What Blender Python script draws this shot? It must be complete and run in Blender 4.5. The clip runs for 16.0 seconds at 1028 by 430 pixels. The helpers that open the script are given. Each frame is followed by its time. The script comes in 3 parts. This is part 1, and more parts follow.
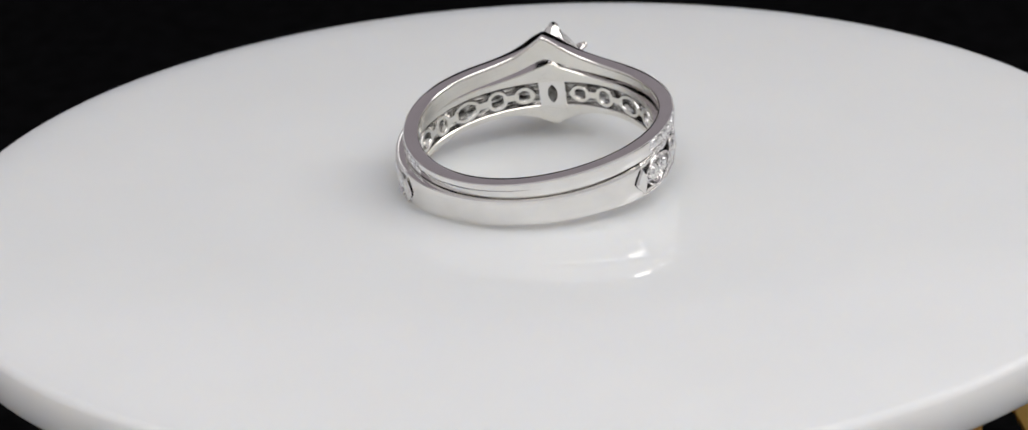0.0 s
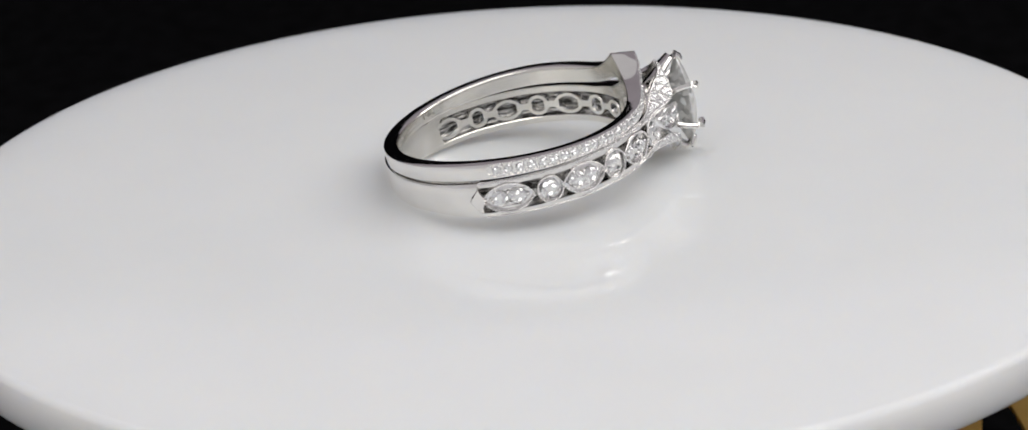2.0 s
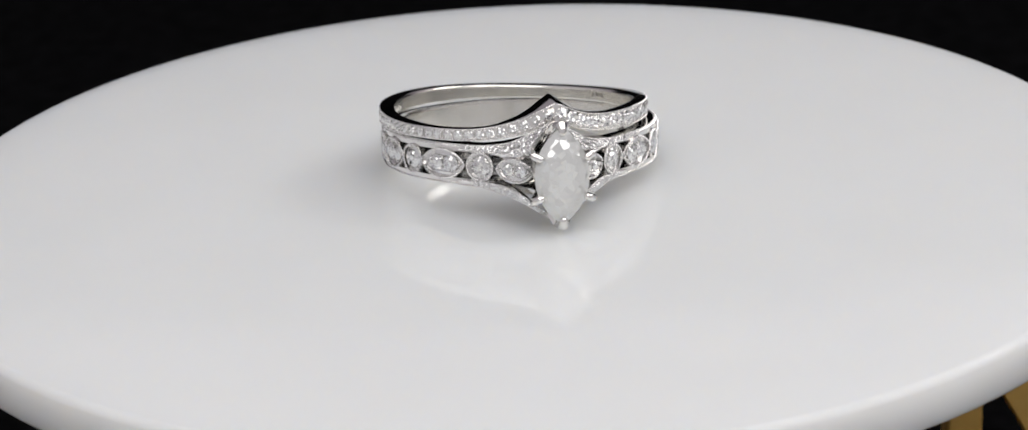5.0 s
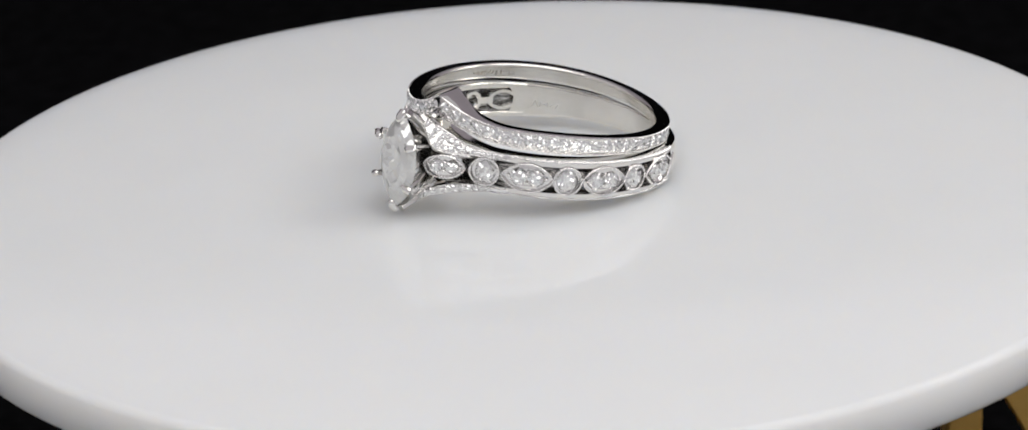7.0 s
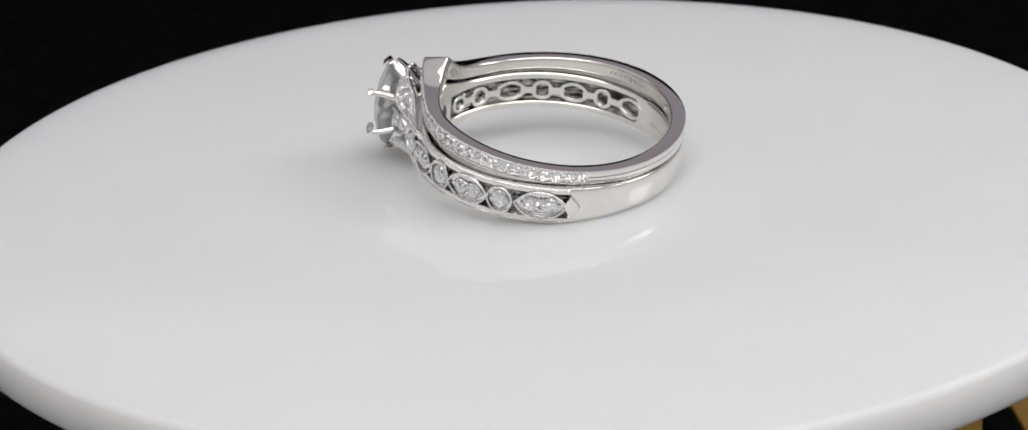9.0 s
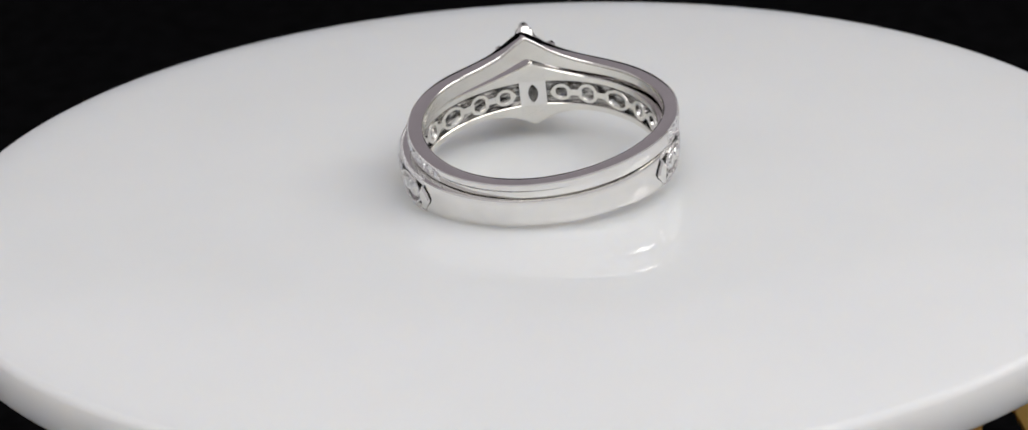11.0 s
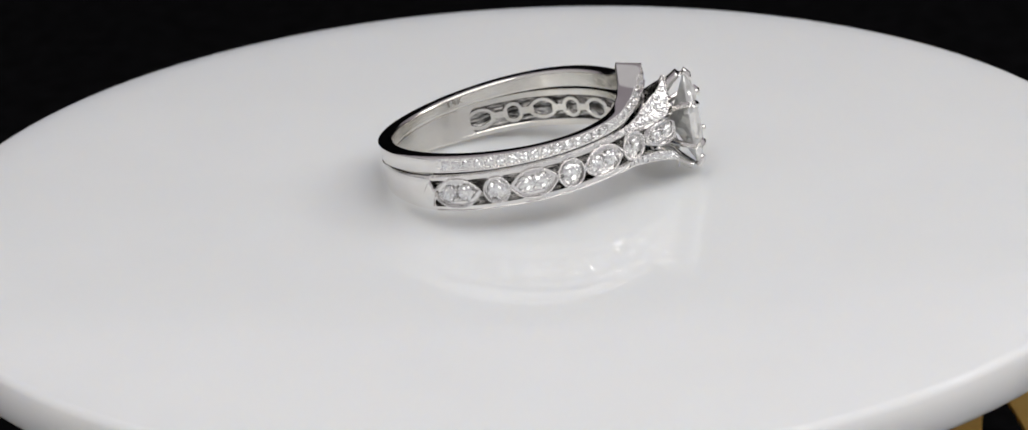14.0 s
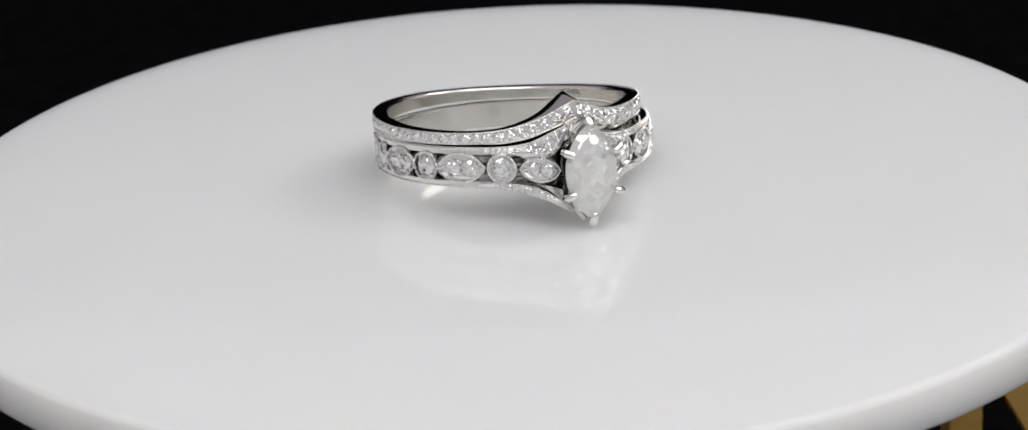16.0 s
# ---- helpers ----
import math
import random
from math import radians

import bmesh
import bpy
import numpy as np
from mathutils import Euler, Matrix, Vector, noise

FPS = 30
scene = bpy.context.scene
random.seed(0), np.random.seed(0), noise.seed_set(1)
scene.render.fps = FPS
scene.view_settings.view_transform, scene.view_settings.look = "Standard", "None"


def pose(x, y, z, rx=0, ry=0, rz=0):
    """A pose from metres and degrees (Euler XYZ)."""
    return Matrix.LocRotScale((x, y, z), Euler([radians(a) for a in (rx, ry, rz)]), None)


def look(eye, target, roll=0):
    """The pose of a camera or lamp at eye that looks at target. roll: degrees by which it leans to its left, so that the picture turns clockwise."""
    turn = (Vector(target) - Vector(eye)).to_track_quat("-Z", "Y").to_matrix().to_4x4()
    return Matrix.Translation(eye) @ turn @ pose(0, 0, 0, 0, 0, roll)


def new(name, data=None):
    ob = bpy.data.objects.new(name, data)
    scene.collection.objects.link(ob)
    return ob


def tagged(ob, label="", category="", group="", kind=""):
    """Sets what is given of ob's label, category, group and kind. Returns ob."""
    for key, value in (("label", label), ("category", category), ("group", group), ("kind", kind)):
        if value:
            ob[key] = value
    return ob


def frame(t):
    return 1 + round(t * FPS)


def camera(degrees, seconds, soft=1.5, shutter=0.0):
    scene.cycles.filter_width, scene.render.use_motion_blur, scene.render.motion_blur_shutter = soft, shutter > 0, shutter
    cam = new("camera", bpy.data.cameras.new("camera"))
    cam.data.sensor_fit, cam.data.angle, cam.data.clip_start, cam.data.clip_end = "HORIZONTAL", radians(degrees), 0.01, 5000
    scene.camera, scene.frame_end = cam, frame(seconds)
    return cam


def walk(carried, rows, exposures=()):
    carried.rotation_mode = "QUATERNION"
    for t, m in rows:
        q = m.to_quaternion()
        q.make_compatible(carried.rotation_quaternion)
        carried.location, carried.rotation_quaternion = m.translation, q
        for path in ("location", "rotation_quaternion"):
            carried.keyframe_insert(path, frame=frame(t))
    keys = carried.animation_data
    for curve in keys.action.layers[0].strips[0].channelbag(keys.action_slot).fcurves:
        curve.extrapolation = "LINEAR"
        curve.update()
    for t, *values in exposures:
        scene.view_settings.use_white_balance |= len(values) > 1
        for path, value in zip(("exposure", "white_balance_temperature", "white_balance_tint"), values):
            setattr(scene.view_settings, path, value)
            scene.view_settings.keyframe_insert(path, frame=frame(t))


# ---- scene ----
# ---- camera: a still camera about 20 cm from the turntable ----
cam = camera(20.0, 16.0, soft=1.35)
cam.data.dof.use_dof, cam.data.dof.focus_distance, cam.data.dof.aperture_fstop = True, 0.195, 95.0
EYE = Vector((0.0, -0.1954, 0.068635))
AIM = EYE + Vector((-0.006682, 0.933610, -0.358227))
walk(cam, [(0.0, look(EYE, AIM, -2.712)), (16.0, look(EYE, AIM, -2.712))])

# ---- light: a studio with softboxes overhead and a dark backdrop ----
world = bpy.data.worlds.new("booth")
scene.world = world
world.use_nodes = True
world.node_tree.nodes["Background"].inputs["Color"].default_value = (0.985, 0.955, 0.99, 1)
world.node_tree.nodes["Background"].inputs["Strength"].default_value = 0.50
scene.view_settings.exposure = 0.0


def softbox(name, eye, target, w, h, watts, colour):
    lamp = bpy.data.lights.new(name, "AREA")
    lamp.shape, lamp.size, lamp.size_y = "RECTANGLE", w, h
    lamp.energy, lamp.color = watts, colour
    ob = new(name, lamp)
    ob.matrix_world = look(eye, target)
    return ob


softbox("front_softbox", (0.10, -0.28, 0.62), (0, 0, 0), 0.80, 0.50, 2.86, (1.0, 0.985, 0.965))
softbox("right_softbox", (0.42, 0.02, 0.34), (0, 0, 0), 0.20, 0.20, 0.62, (1.0, 0.98, 0.95))
MM = 0.001


# ---- materials ----
def material(name):
    m = bpy.data.materials.new(name)
    m.use_nodes = True
    return m, m.node_tree.nodes, m.node_tree.links, m.node_tree.nodes["Principled BSDF"]


def noise_bump(nodes, links, bsdf, scale, strength, distance, detail=4):
    tex = nodes.new("ShaderNodeTexNoise")
    tex.inputs["Scale"].default_value, tex.inputs["Detail"].default_value = scale, detail
    co = nodes.new("ShaderNodeTexCoord")
    links.new(co.outputs["Object"], tex.inputs["Vector"])
    bump = nodes.new("ShaderNodeBump")
    bump.inputs["Strength"].default_value, bump.inputs["Distance"].default_value = strength, distance
    links.new(tex.outputs["Fac"], bump.inputs["Height"])
    links.new(bump.outputs["Normal"], bsdf.inputs["Normal"])
    return tex, co


def ramp_between(nodes, links, fac, a, b, lo=0.35, hi=0.65):
    r = nodes.new("ShaderNodeValToRGB")
    r.color_ramp.elements[0].position, r.color_ramp.elements[1].position = lo, hi
    r.color_ramp.elements[0].color, r.color_ramp.elements[1].color = (*a, 1), (*b, 1)
    links.new(fac, r.inputs["Fac"])
    return r


def metal(name, a, b, rough_lo, rough_hi, scale, bump):
    m, nodes, links, bsdf = material(name)
    bsdf.inputs["Metallic"].default_value = 1.0
    tex, co = noise_bump(nodes, links, bsdf, scale, bump, 0.00002)
    r = ramp_between(nodes, links, tex.outputs["Fac"], a, b)
    links.new(r.outputs["Color"], bsdf.inputs["Base Color"])
    fine = nodes.new("ShaderNodeTexNoise")
    fine.inputs["Scale"].default_value = scale * 6
    links.new(co.outputs["Object"], fine.inputs["Vector"])
    mp = nodes.new("ShaderNodeMapRange")
    mp.inputs["To Min"].default_value, mp.inputs["To Max"].default_value = rough_lo, rough_hi
    links.new(fine.outputs["Fac"], mp.inputs["Value"])
    links.new(mp.outputs["Result"], bsdf.inputs["Roughness"])
    return m


WHITE_GOLD = metal("polished_white_gold", (0.80, 0.785, 0.76), (0.85, 0.835, 0.81), 0.05, 0.13, 450, 0.08)
SATIN_GOLD = metal("satin_white_gold", (0.77, 0.75, 0.70), (0.83, 0.81, 0.765), 0.13, 0.25, 420, 0.40)
GRAIN_GOLD = metal("beaded_white_gold", (0.80, 0.79, 0.78), (0.88, 0.87, 0.86), 0.12, 0.26, 7000, 0.35)
# dark tone puts shade into the basket's colour; also on the navette inset
DARK_GOLD = metal("darkened_white_gold", (0.05, 0.048, 0.045), (0.20, 0.194, 0.185), 0.18, 0.34, 2200, 0.3)


def gap_shade_metal():
    """Openwork gap metal: shade and reflections coloured in, in fine lines along the band."""
    m, nodes, links, bsdf = material("gap_shade_gold")
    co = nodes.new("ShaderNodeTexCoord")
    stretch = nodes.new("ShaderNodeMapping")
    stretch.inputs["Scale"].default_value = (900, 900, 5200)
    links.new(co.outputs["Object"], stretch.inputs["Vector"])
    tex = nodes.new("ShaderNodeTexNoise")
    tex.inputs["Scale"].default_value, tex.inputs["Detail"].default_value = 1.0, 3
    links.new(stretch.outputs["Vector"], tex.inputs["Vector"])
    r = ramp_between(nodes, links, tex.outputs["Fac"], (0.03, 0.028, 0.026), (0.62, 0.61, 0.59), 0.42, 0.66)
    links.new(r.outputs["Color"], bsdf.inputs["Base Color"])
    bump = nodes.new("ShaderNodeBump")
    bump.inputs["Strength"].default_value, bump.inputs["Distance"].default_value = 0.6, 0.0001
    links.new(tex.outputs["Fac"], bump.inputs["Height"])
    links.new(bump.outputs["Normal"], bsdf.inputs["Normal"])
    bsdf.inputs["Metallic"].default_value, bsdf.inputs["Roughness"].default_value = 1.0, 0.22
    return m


GAP_SHADE_GOLD = gap_shade_metal()
FAINT_MARK = metal("faint_mark_metal", (0.60, 0.585, 0.55), (0.70, 0.68, 0.65), 0.25, 0.40, 3000, 0.2)
WORN_MARK = metal("worn_mark_metal", (0.42, 0.405, 0.38), (0.58, 0.565, 0.54), 0.25, 0.40, 3000, 0.2)
BRASS = metal("brushed_brass", (0.84, 0.52, 0.15), (0.92, 0.62, 0.20), 0.5, 0.7, 160, 0.2)


def gem_material(name, tint, cell, tilt, mirror, haze):
    """A cut stone: fine facets of many tilts, part mirror-like return of light and part clear body."""
    m, nodes, links, bsdf = material(name)
    nodes.remove(bsdf)
    co = nodes.new("ShaderNodeTexCoord")
    vor = nodes.new("ShaderNodeTexVoronoi")
    vor.inputs["Scale"].default_value = cell
    links.new(co.outputs["Object"], vor.inputs["Vector"])
    off = nodes.new("ShaderNodeVectorMath")
    off.operation = "SUBTRACT"
    off.inputs[1].default_value = (0.5, 0.5, 0.5)
    links.new(vor.outputs["Color"], off.inputs[0])
    k = nodes.new("ShaderNodeVectorMath")
    k.operation = "SCALE"
    k.inputs["Scale"].default_value = tilt
    links.new(off.outputs[0], k.inputs[0])
    geo = nodes.new("ShaderNodeNewGeometry")
    add = nodes.new("ShaderNodeVectorMath")
    links.new(geo.outputs["Normal"], add.inputs[0])
    links.new(k.outputs[0], add.inputs[1])
    nrm = nodes.new("ShaderNodeVectorMath")
    nrm.operation = "NORMALIZE"
    links.new(add.outputs[0], nrm.inputs[0])
    glass = nodes.new("ShaderNodeBsdfGlass")
    glass.inputs["IOR"].default_value, glass.inputs["Roughness"].default_value = 2.42, 0.0
    gloss = nodes.new("ShaderNodeBsdfGlossy")
    gloss.inputs["Roughness"].default_value = 0.06
    for sh in (glass, gloss):
        sh.inputs["Color"].default_value = (*tint, 1)
        links.new(nrm.outputs[0], sh.inputs["Normal"])
    mix = nodes.new("ShaderNodeMixShader")
    mix.inputs["Fac"].default_value = mirror
    links.new(glass.outputs[0], mix.inputs[1])
    links.new(gloss.outputs[0], mix.inputs[2])
    soft = nodes.new("ShaderNodeBsdfDiffuse")
    soft.inputs["Color"].default_value = (*tint, 1)
    body = nodes.new("ShaderNodeMixShader")
    body.inputs["Fac"].default_value = haze
    links.new(mix.outputs[0], body.inputs[1])
    links.new(soft.outputs[0], body.inputs[2])
    links.new(body.outputs[0], nodes["Material Output"].inputs["Surface"])
    return m


DIAMOND = gem_material("clear_diamond", (0.985, 0.99, 0.975), 2300, 0.88, 0.45, 0.34)
MELEE = gem_material("small_diamond", (0.98, 0.98, 0.975), 3.6, 1.05, 0.72, 0.10)


def acrylic():
    m, nodes, links, bsdf = material("white_gloss_acrylic")
    tex, co = noise_bump(nodes, links, bsdf, 60, 0.02, 0.0002, 3)
    r = ramp_between(nodes, links, tex.outputs["Fac"], (0.785, 0.80, 0.79), (0.805, 0.82, 0.808))
    links.new(r.outputs["Color"], bsdf.inputs["Base Color"])
    bsdf.inputs["Roughness"].default_value = 0.035
    bsdf.inputs["IOR"].default_value = 1.33
    bsdf.inputs["Subsurface Weight"].default_value = 0.9
    bsdf.inputs["Subsurface Radius"].default_value = (1.0, 0.93, 0.82)
    bsdf.inputs["Subsurface Scale"].default_value = 0.008
    return m


ACRYLIC = acrylic()


def matt(name, a, b, scale):
    m, nodes, links, bsdf = material(name)
    tex, co = noise_bump(nodes, links, bsdf, scale, 0.3, 0.0004)
    r = ramp_between(nodes, links, tex.outputs["Fac"], a, b)
    links.new(r.outputs["Color"], bsdf.inputs["Base Color"])
    bsdf.inputs["Roughness"].default_value = 0.9
    bsdf.inputs["Specular IOR Level"].default_value = 0.02
    return m


VELVET = matt("black_velvet", (0.0012, 0.0012, 0.0014), (0.003, 0.003, 0.0034), 350)
BLACK_PLASTIC = matt("black_plastic", (0.004, 0.004, 0.005), (0.008, 0.008, 0.009), 200)


# ---- mesh helpers ----
def link_mesh(name, bm, mat, smooth=True, sharp=35):
    bmesh.ops.recalc_face_normals(bm, faces=bm.faces)
    me = bpy.data.meshes.new(name)
    for f in bm.faces:
        f.smooth = smooth
    if smooth:
        lim = radians(sharp)
        for e in bm.edges:
            if len(e.link_faces) == 2 and e.calc_face_angle(0) > lim:
                e.smooth = False
    bm.to_mesh(me)
    bm.free()
    me.materials.append(mat)
    return me


def part(name, bm, mat, parent, label="", smooth=True, sharp=35):
    ob = new(name, link_mesh(name, bm, mat, smooth, sharp))
    ob.parent = parent
    return tagged(ob, label)


def satin_inside(ob):
    """The finger side of a ring part gets the softer satin finish."""
    me = ob.data
    me.materials.append(SATIN_GOLD)
    for f in me.polygons:
        c = Vector((f.center.x, f.center.y, 0))
        if f.normal.dot(c.normalized()) < -0.6 and c.length < 0.0088:
            f.material_index = 1
    return ob


def polar(az, r, z):
    """A point of a ring in metres: az in degrees from its head, counted anticlockwise from above; r and z in millimetres."""
    a = radians(az)
    return Vector((-math.sin(a) * r, math.cos(a) * r, z)) * MM


def steps(a, b, step):
    n = max(2, round(abs(b - a) / step))
    return [a + (b - a) * i / n for i in range(n + 1)]


def sweep(azs, section, closed):
    """A solid swept round a ring; section(az) gives its outline as (r, z) points."""
    bm = bmesh.new()
    loops = [[bm.verts.new(polar(a, r, z)) for r, z in section(a)] for a in azs]
    n = len(loops[0])
    pairs = list(zip(loops, loops[1:])) + ([(loops[-1], loops[0])] if closed else [])
    for p, q in pairs:
        for i in range(n):
            bm.faces.new((p[i], p[(i + 1) % n], q[(i + 1) % n], q[i]))
    if not closed:
        bm.faces.new(loops[0])
        bm.faces.new(loops[-1][::-1])
    return bm


def rounded_box(r0, r1, z0, z1, c=0.12, bulge=0.0):
    """The outline of a bar from r0 to r1 and z0 to z1 with rounded corners and a softly domed outer side."""
    k = c * 0.3
    zm = (z0 + z1) / 2
    return [(r0 + c, z0), (r0 + k, z0 + k), (r0, z0 + c), (r0, z0 + c + 0.04), (r0, z1 - c - 0.04), (r0, z1 - c), (r0 + k, z1 - k), (r0 + c, z1),
            (r1 - c, z1), (r1 - k, z1 - k), (r1, z1 - c), (r1 + bulge * 0.75, (z1 + zm) / 2), (r1 + bulge, zm),
            (r1 + bulge * 0.75, (z0 + zm) / 2), (r1, z0 + c), (r1 - k, z0 + k), (r1 - c, z0)]


def table(x, rows):
    """Reads a value at x from rows of (x, value), eased between them."""
    if x <= rows[0][0]:
        return rows[0][1]
    slopes = [(v - u) / (b - a) for (a, u), (b, v) in zip(rows, rows[1:])]
    for i, ((a, u), (b, v)) in enumerate(zip(rows, rows[1:])):
        if x <= b:
            d = slopes[i]
            before = slopes[i - 1] if i else d
            after = slopes[i + 1] if i + 1 < len(slopes) else d
            m0 = 2 * before * d / (before + d) if before * d > 0 else 0.0
            m1 = 2 * d * after / (d + after) if d * after > 0 else 0.0
            t = (x - a) / (b - a)
            return (u * (1 + 2 * t) * (1 - t) ** 2 + v * t * t * (3 - 2 * t)
                    + (b - a) * t * (1 - t) * (m0 * (1 - t) - m1 * t))
    return rows[-1][1]


def bead(bm, at, r, out, seg=6):
    """A small half-sunk grain of metal."""
    out = out.normalized()
    side = out.orthogonal().normalized()
    up = out.cross(side)
    rows = []
    for h, k in ((-0.3, 0.95), (0.35, 0.92), (0.8, 0.55)):
        rows.append([bm.verts.new(at + out * (h * r) + (side * math.cos(2 * math.pi * i / seg) + up * math.sin(2 * math.pi * i / seg)) * (k * r)) for i in range(seg)])
    top = bm.verts.new(at + out * r)
    for p, q in zip(rows, rows[1:]):
        for i in range(seg):
            bm.faces.new((p[i], p[(i + 1) % seg], q[(i + 1) % seg], q[i]))
    for i in range(seg):
        bm.faces.new((rows[-1][i], rows[-1][(i + 1) % seg], top))


def round_brilliant():
    """A round cut stone of radius 1, girdle at z = 0, table up."""
    bm = bmesh.new()
    n = 8

    def loop(r, z, off, m=n):
        return [bm.verts.new((r * math.cos(2 * math.pi * (i + off) / m), r * math.sin(2 * math.pi * (i + off) / m), z)) for i in range(m)]
    tab, star, gird, low, pav = loop(0.55, 0.33, 0), loop(0.80, 0.21, 0.5), loop(1.0, 0.03, 0, 16), loop(1.0, -0.03, 0, 16), loop(0.45, -0.52, 0.5)
    culet = bm.verts.new((0, 0, -0.86))
    bm.faces.new(tab)
    for i in range(n):
        j = (i + 1) % n
        bm.faces.new((tab[i], star[i], tab[j]))
        bm.faces.new((tab[i], star[i - 1], gird[2 * i], star[i]))
        bm.faces.new((star[i], gird[2 * i], gird[2 * i + 1]))
        bm.faces.new((star[i], gird[2 * i + 1], gird[(2 * i + 2) % 16]))
        bm.faces.new((low[2 * i], pav[i], low[2 * i + 1]))
        bm.faces.new((low[2 * i + 1], pav[i], low[(2 * i + 2) % 16]))
        bm.faces.new((low[2 * i], pav[i - 1], culet, pav[i]))
    for i in range(16):
        bm.faces.new((gird[i], low[i], low[(i + 1) % 16], gird[(i + 1) % 16]))
    return bm


MELEE_MESH = link_mesh("small_stone", round_brilliant(), MELEE, smooth=False)


def frame_at(az, r, z, slope=0.0):
    """Axes at a spot of a ring's outside: x along the ring, y up, z outwards. slope: degrees by which the outside turns away from the head."""
    a = radians(az + slope if az > 0 else az - slope)
    out = Vector((-math.sin(a), math.cos(a), 0))
    along = Vector((math.cos(a), math.sin(a), 0))
    m = Matrix((along, Vector((0, 0, 1)), out)).transposed().to_4x4()
    m.translation = polar(az, r, z)
    return m


def stone(parent, m, radius, spin, label=""):
    ob = new("stone", MELEE_MESH)
    ob.parent = parent
    ob.matrix_basis = m @ Matrix.Rotation(spin, 4, "Z") @ Matrix.Diagonal((radius * MM, radius * MM, radius * MM, 1))
    return tagged(ob, label)


# ---- the place: black cloth, backdrop ----
def sheet(name, w, d, pos, rot, mat, label, category, depth=0.004):
    bm = bmesh.new()
    n = 24
    g = [[bm.verts.new((w * (i / n - 0.5), d * (j / n - 0.5), 0.0006 * noise.noise(Vector((i * 0.7, j * 0.7, 3))))) for i in range(n + 1)] for j in range(n + 1)]
    low = [[bm.verts.new((w * (i / n - 0.5), d * (j / n - 0.5), -depth)) for i in (0, n)] for j in (0, n)]
    for j in range(n):
        for i in range(n):
            bm.faces.new((g[j][i], g[j][i + 1], g[j + 1][i + 1], g[j + 1][i]))
    bm.faces.new((low[0][0], low[1][0], low[1][1], low[0][1]))
    bm.faces.new([low[0][0], low[0][1]] + g[0][::-1])
    bm.faces.new([low[1][1], low[1][0]] + g[n])
    bm.faces.new([low[1][0], low[0][0]] + [row[0] for row in g])
    bm.faces.new([low[0][1], low[1][1]] + [row[n] for row in g][::-1])
    ob = new(name, link_mesh(name, bm, mat))
    ob.matrix_world = pose(*pos, *rot)
    return tagged(ob, label, category, kind="structure")


BASE_Z = -0.052
sheet("ground", 3.0, 0.95, (0, 0.375, BASE_Z), (0, 0, 0), VELVET, "black velvet cloth over a table, under the turntable", "cloth", 0.75)
sheet("backdrop", 3.0, 0.42, (0, 0.75, BASE_Z + 0.21), (90, 0, 0), VELVET, "plain black velvet backdrop behind the turntable", "backdrop")

WALL = matt("mauve_grey_paint", (0.56, 0.52, 0.57), (0.60, 0.56, 0.61), 30)
BOUNCE_FLOOR = matt("beige_bounce_floor", (0.50, 0.44, 0.36), (0.56, 0.49, 0.41), 8)
# unseen floor, added to bounce warm light up onto the platter's rim
sheet("floor", 6.0, 6.0, (0, -1.2, BASE_Z - 0.75), (0, 0, 0), BOUNCE_FLOOR, "plain beige floor, unseen, added to bounce warm light upwards", "floor")
sheet("wall_north", 6.0, 3.0, (0, 0.90, BASE_Z + 0.75), (90, 0, 0), WALL, "plain mauve-grey studio wall behind the black backdrop", "wall")


# ---- turntable ----
DISC_TOP, DISC_R, DISC_H = -3.29, 42.6, 3.3


def lathe(rows, seg=160):
    bm = bmesh.new()
    loops = [[bm.verts.new((r * MM * math.cos(2 * math.pi * i / seg), r * MM * math.sin(2 * math.pi * i / seg), z * MM)) for i in range(seg)] for r, z in rows]
    for p, q in zip(loops, loops[1:]):
        for i in range(seg):
            bm.faces.new((p[i], p[(i + 1) % seg], q[(i + 1) % seg], q[i]))
    bm.faces.new(loops[0])
    bm.faces.new(loops[-1][::-1])
    return bm


def turntable_platter():
    rows = [(1.0, 0), (20, 0), (DISC_R - 0.55, 0)]
    rows += [(DISC_R - 0.55 + 0.55 * math.sin(radians(a)), -0.55 + 0.55 * math.cos(radians(a))) for a in range(10, 91, 10)]
    rows += [(DISC_R - 0.5 + 0.5 * math.cos(radians(a)), -DISC_H + 0.5 - 0.5 * math.sin(radians(a))) for a in range(0, 91, 15)]
    rows += [(12, -DISC_H)]
    bm = lathe(rows)
    ob = new("turntable_platter")
    part("disc", bm, ACRYLIC, ob)
    part("hub", lathe([(7, -DISC_H - 0.15), (7.5, -DISC_H - 0.05), (7.5, -DISC_H)], 48), BLACK_PLASTIC, ob, "black hub under the disc")
    return tagged(ob, "round white gloss acrylic turntable platter with rounded rim", "turntable")


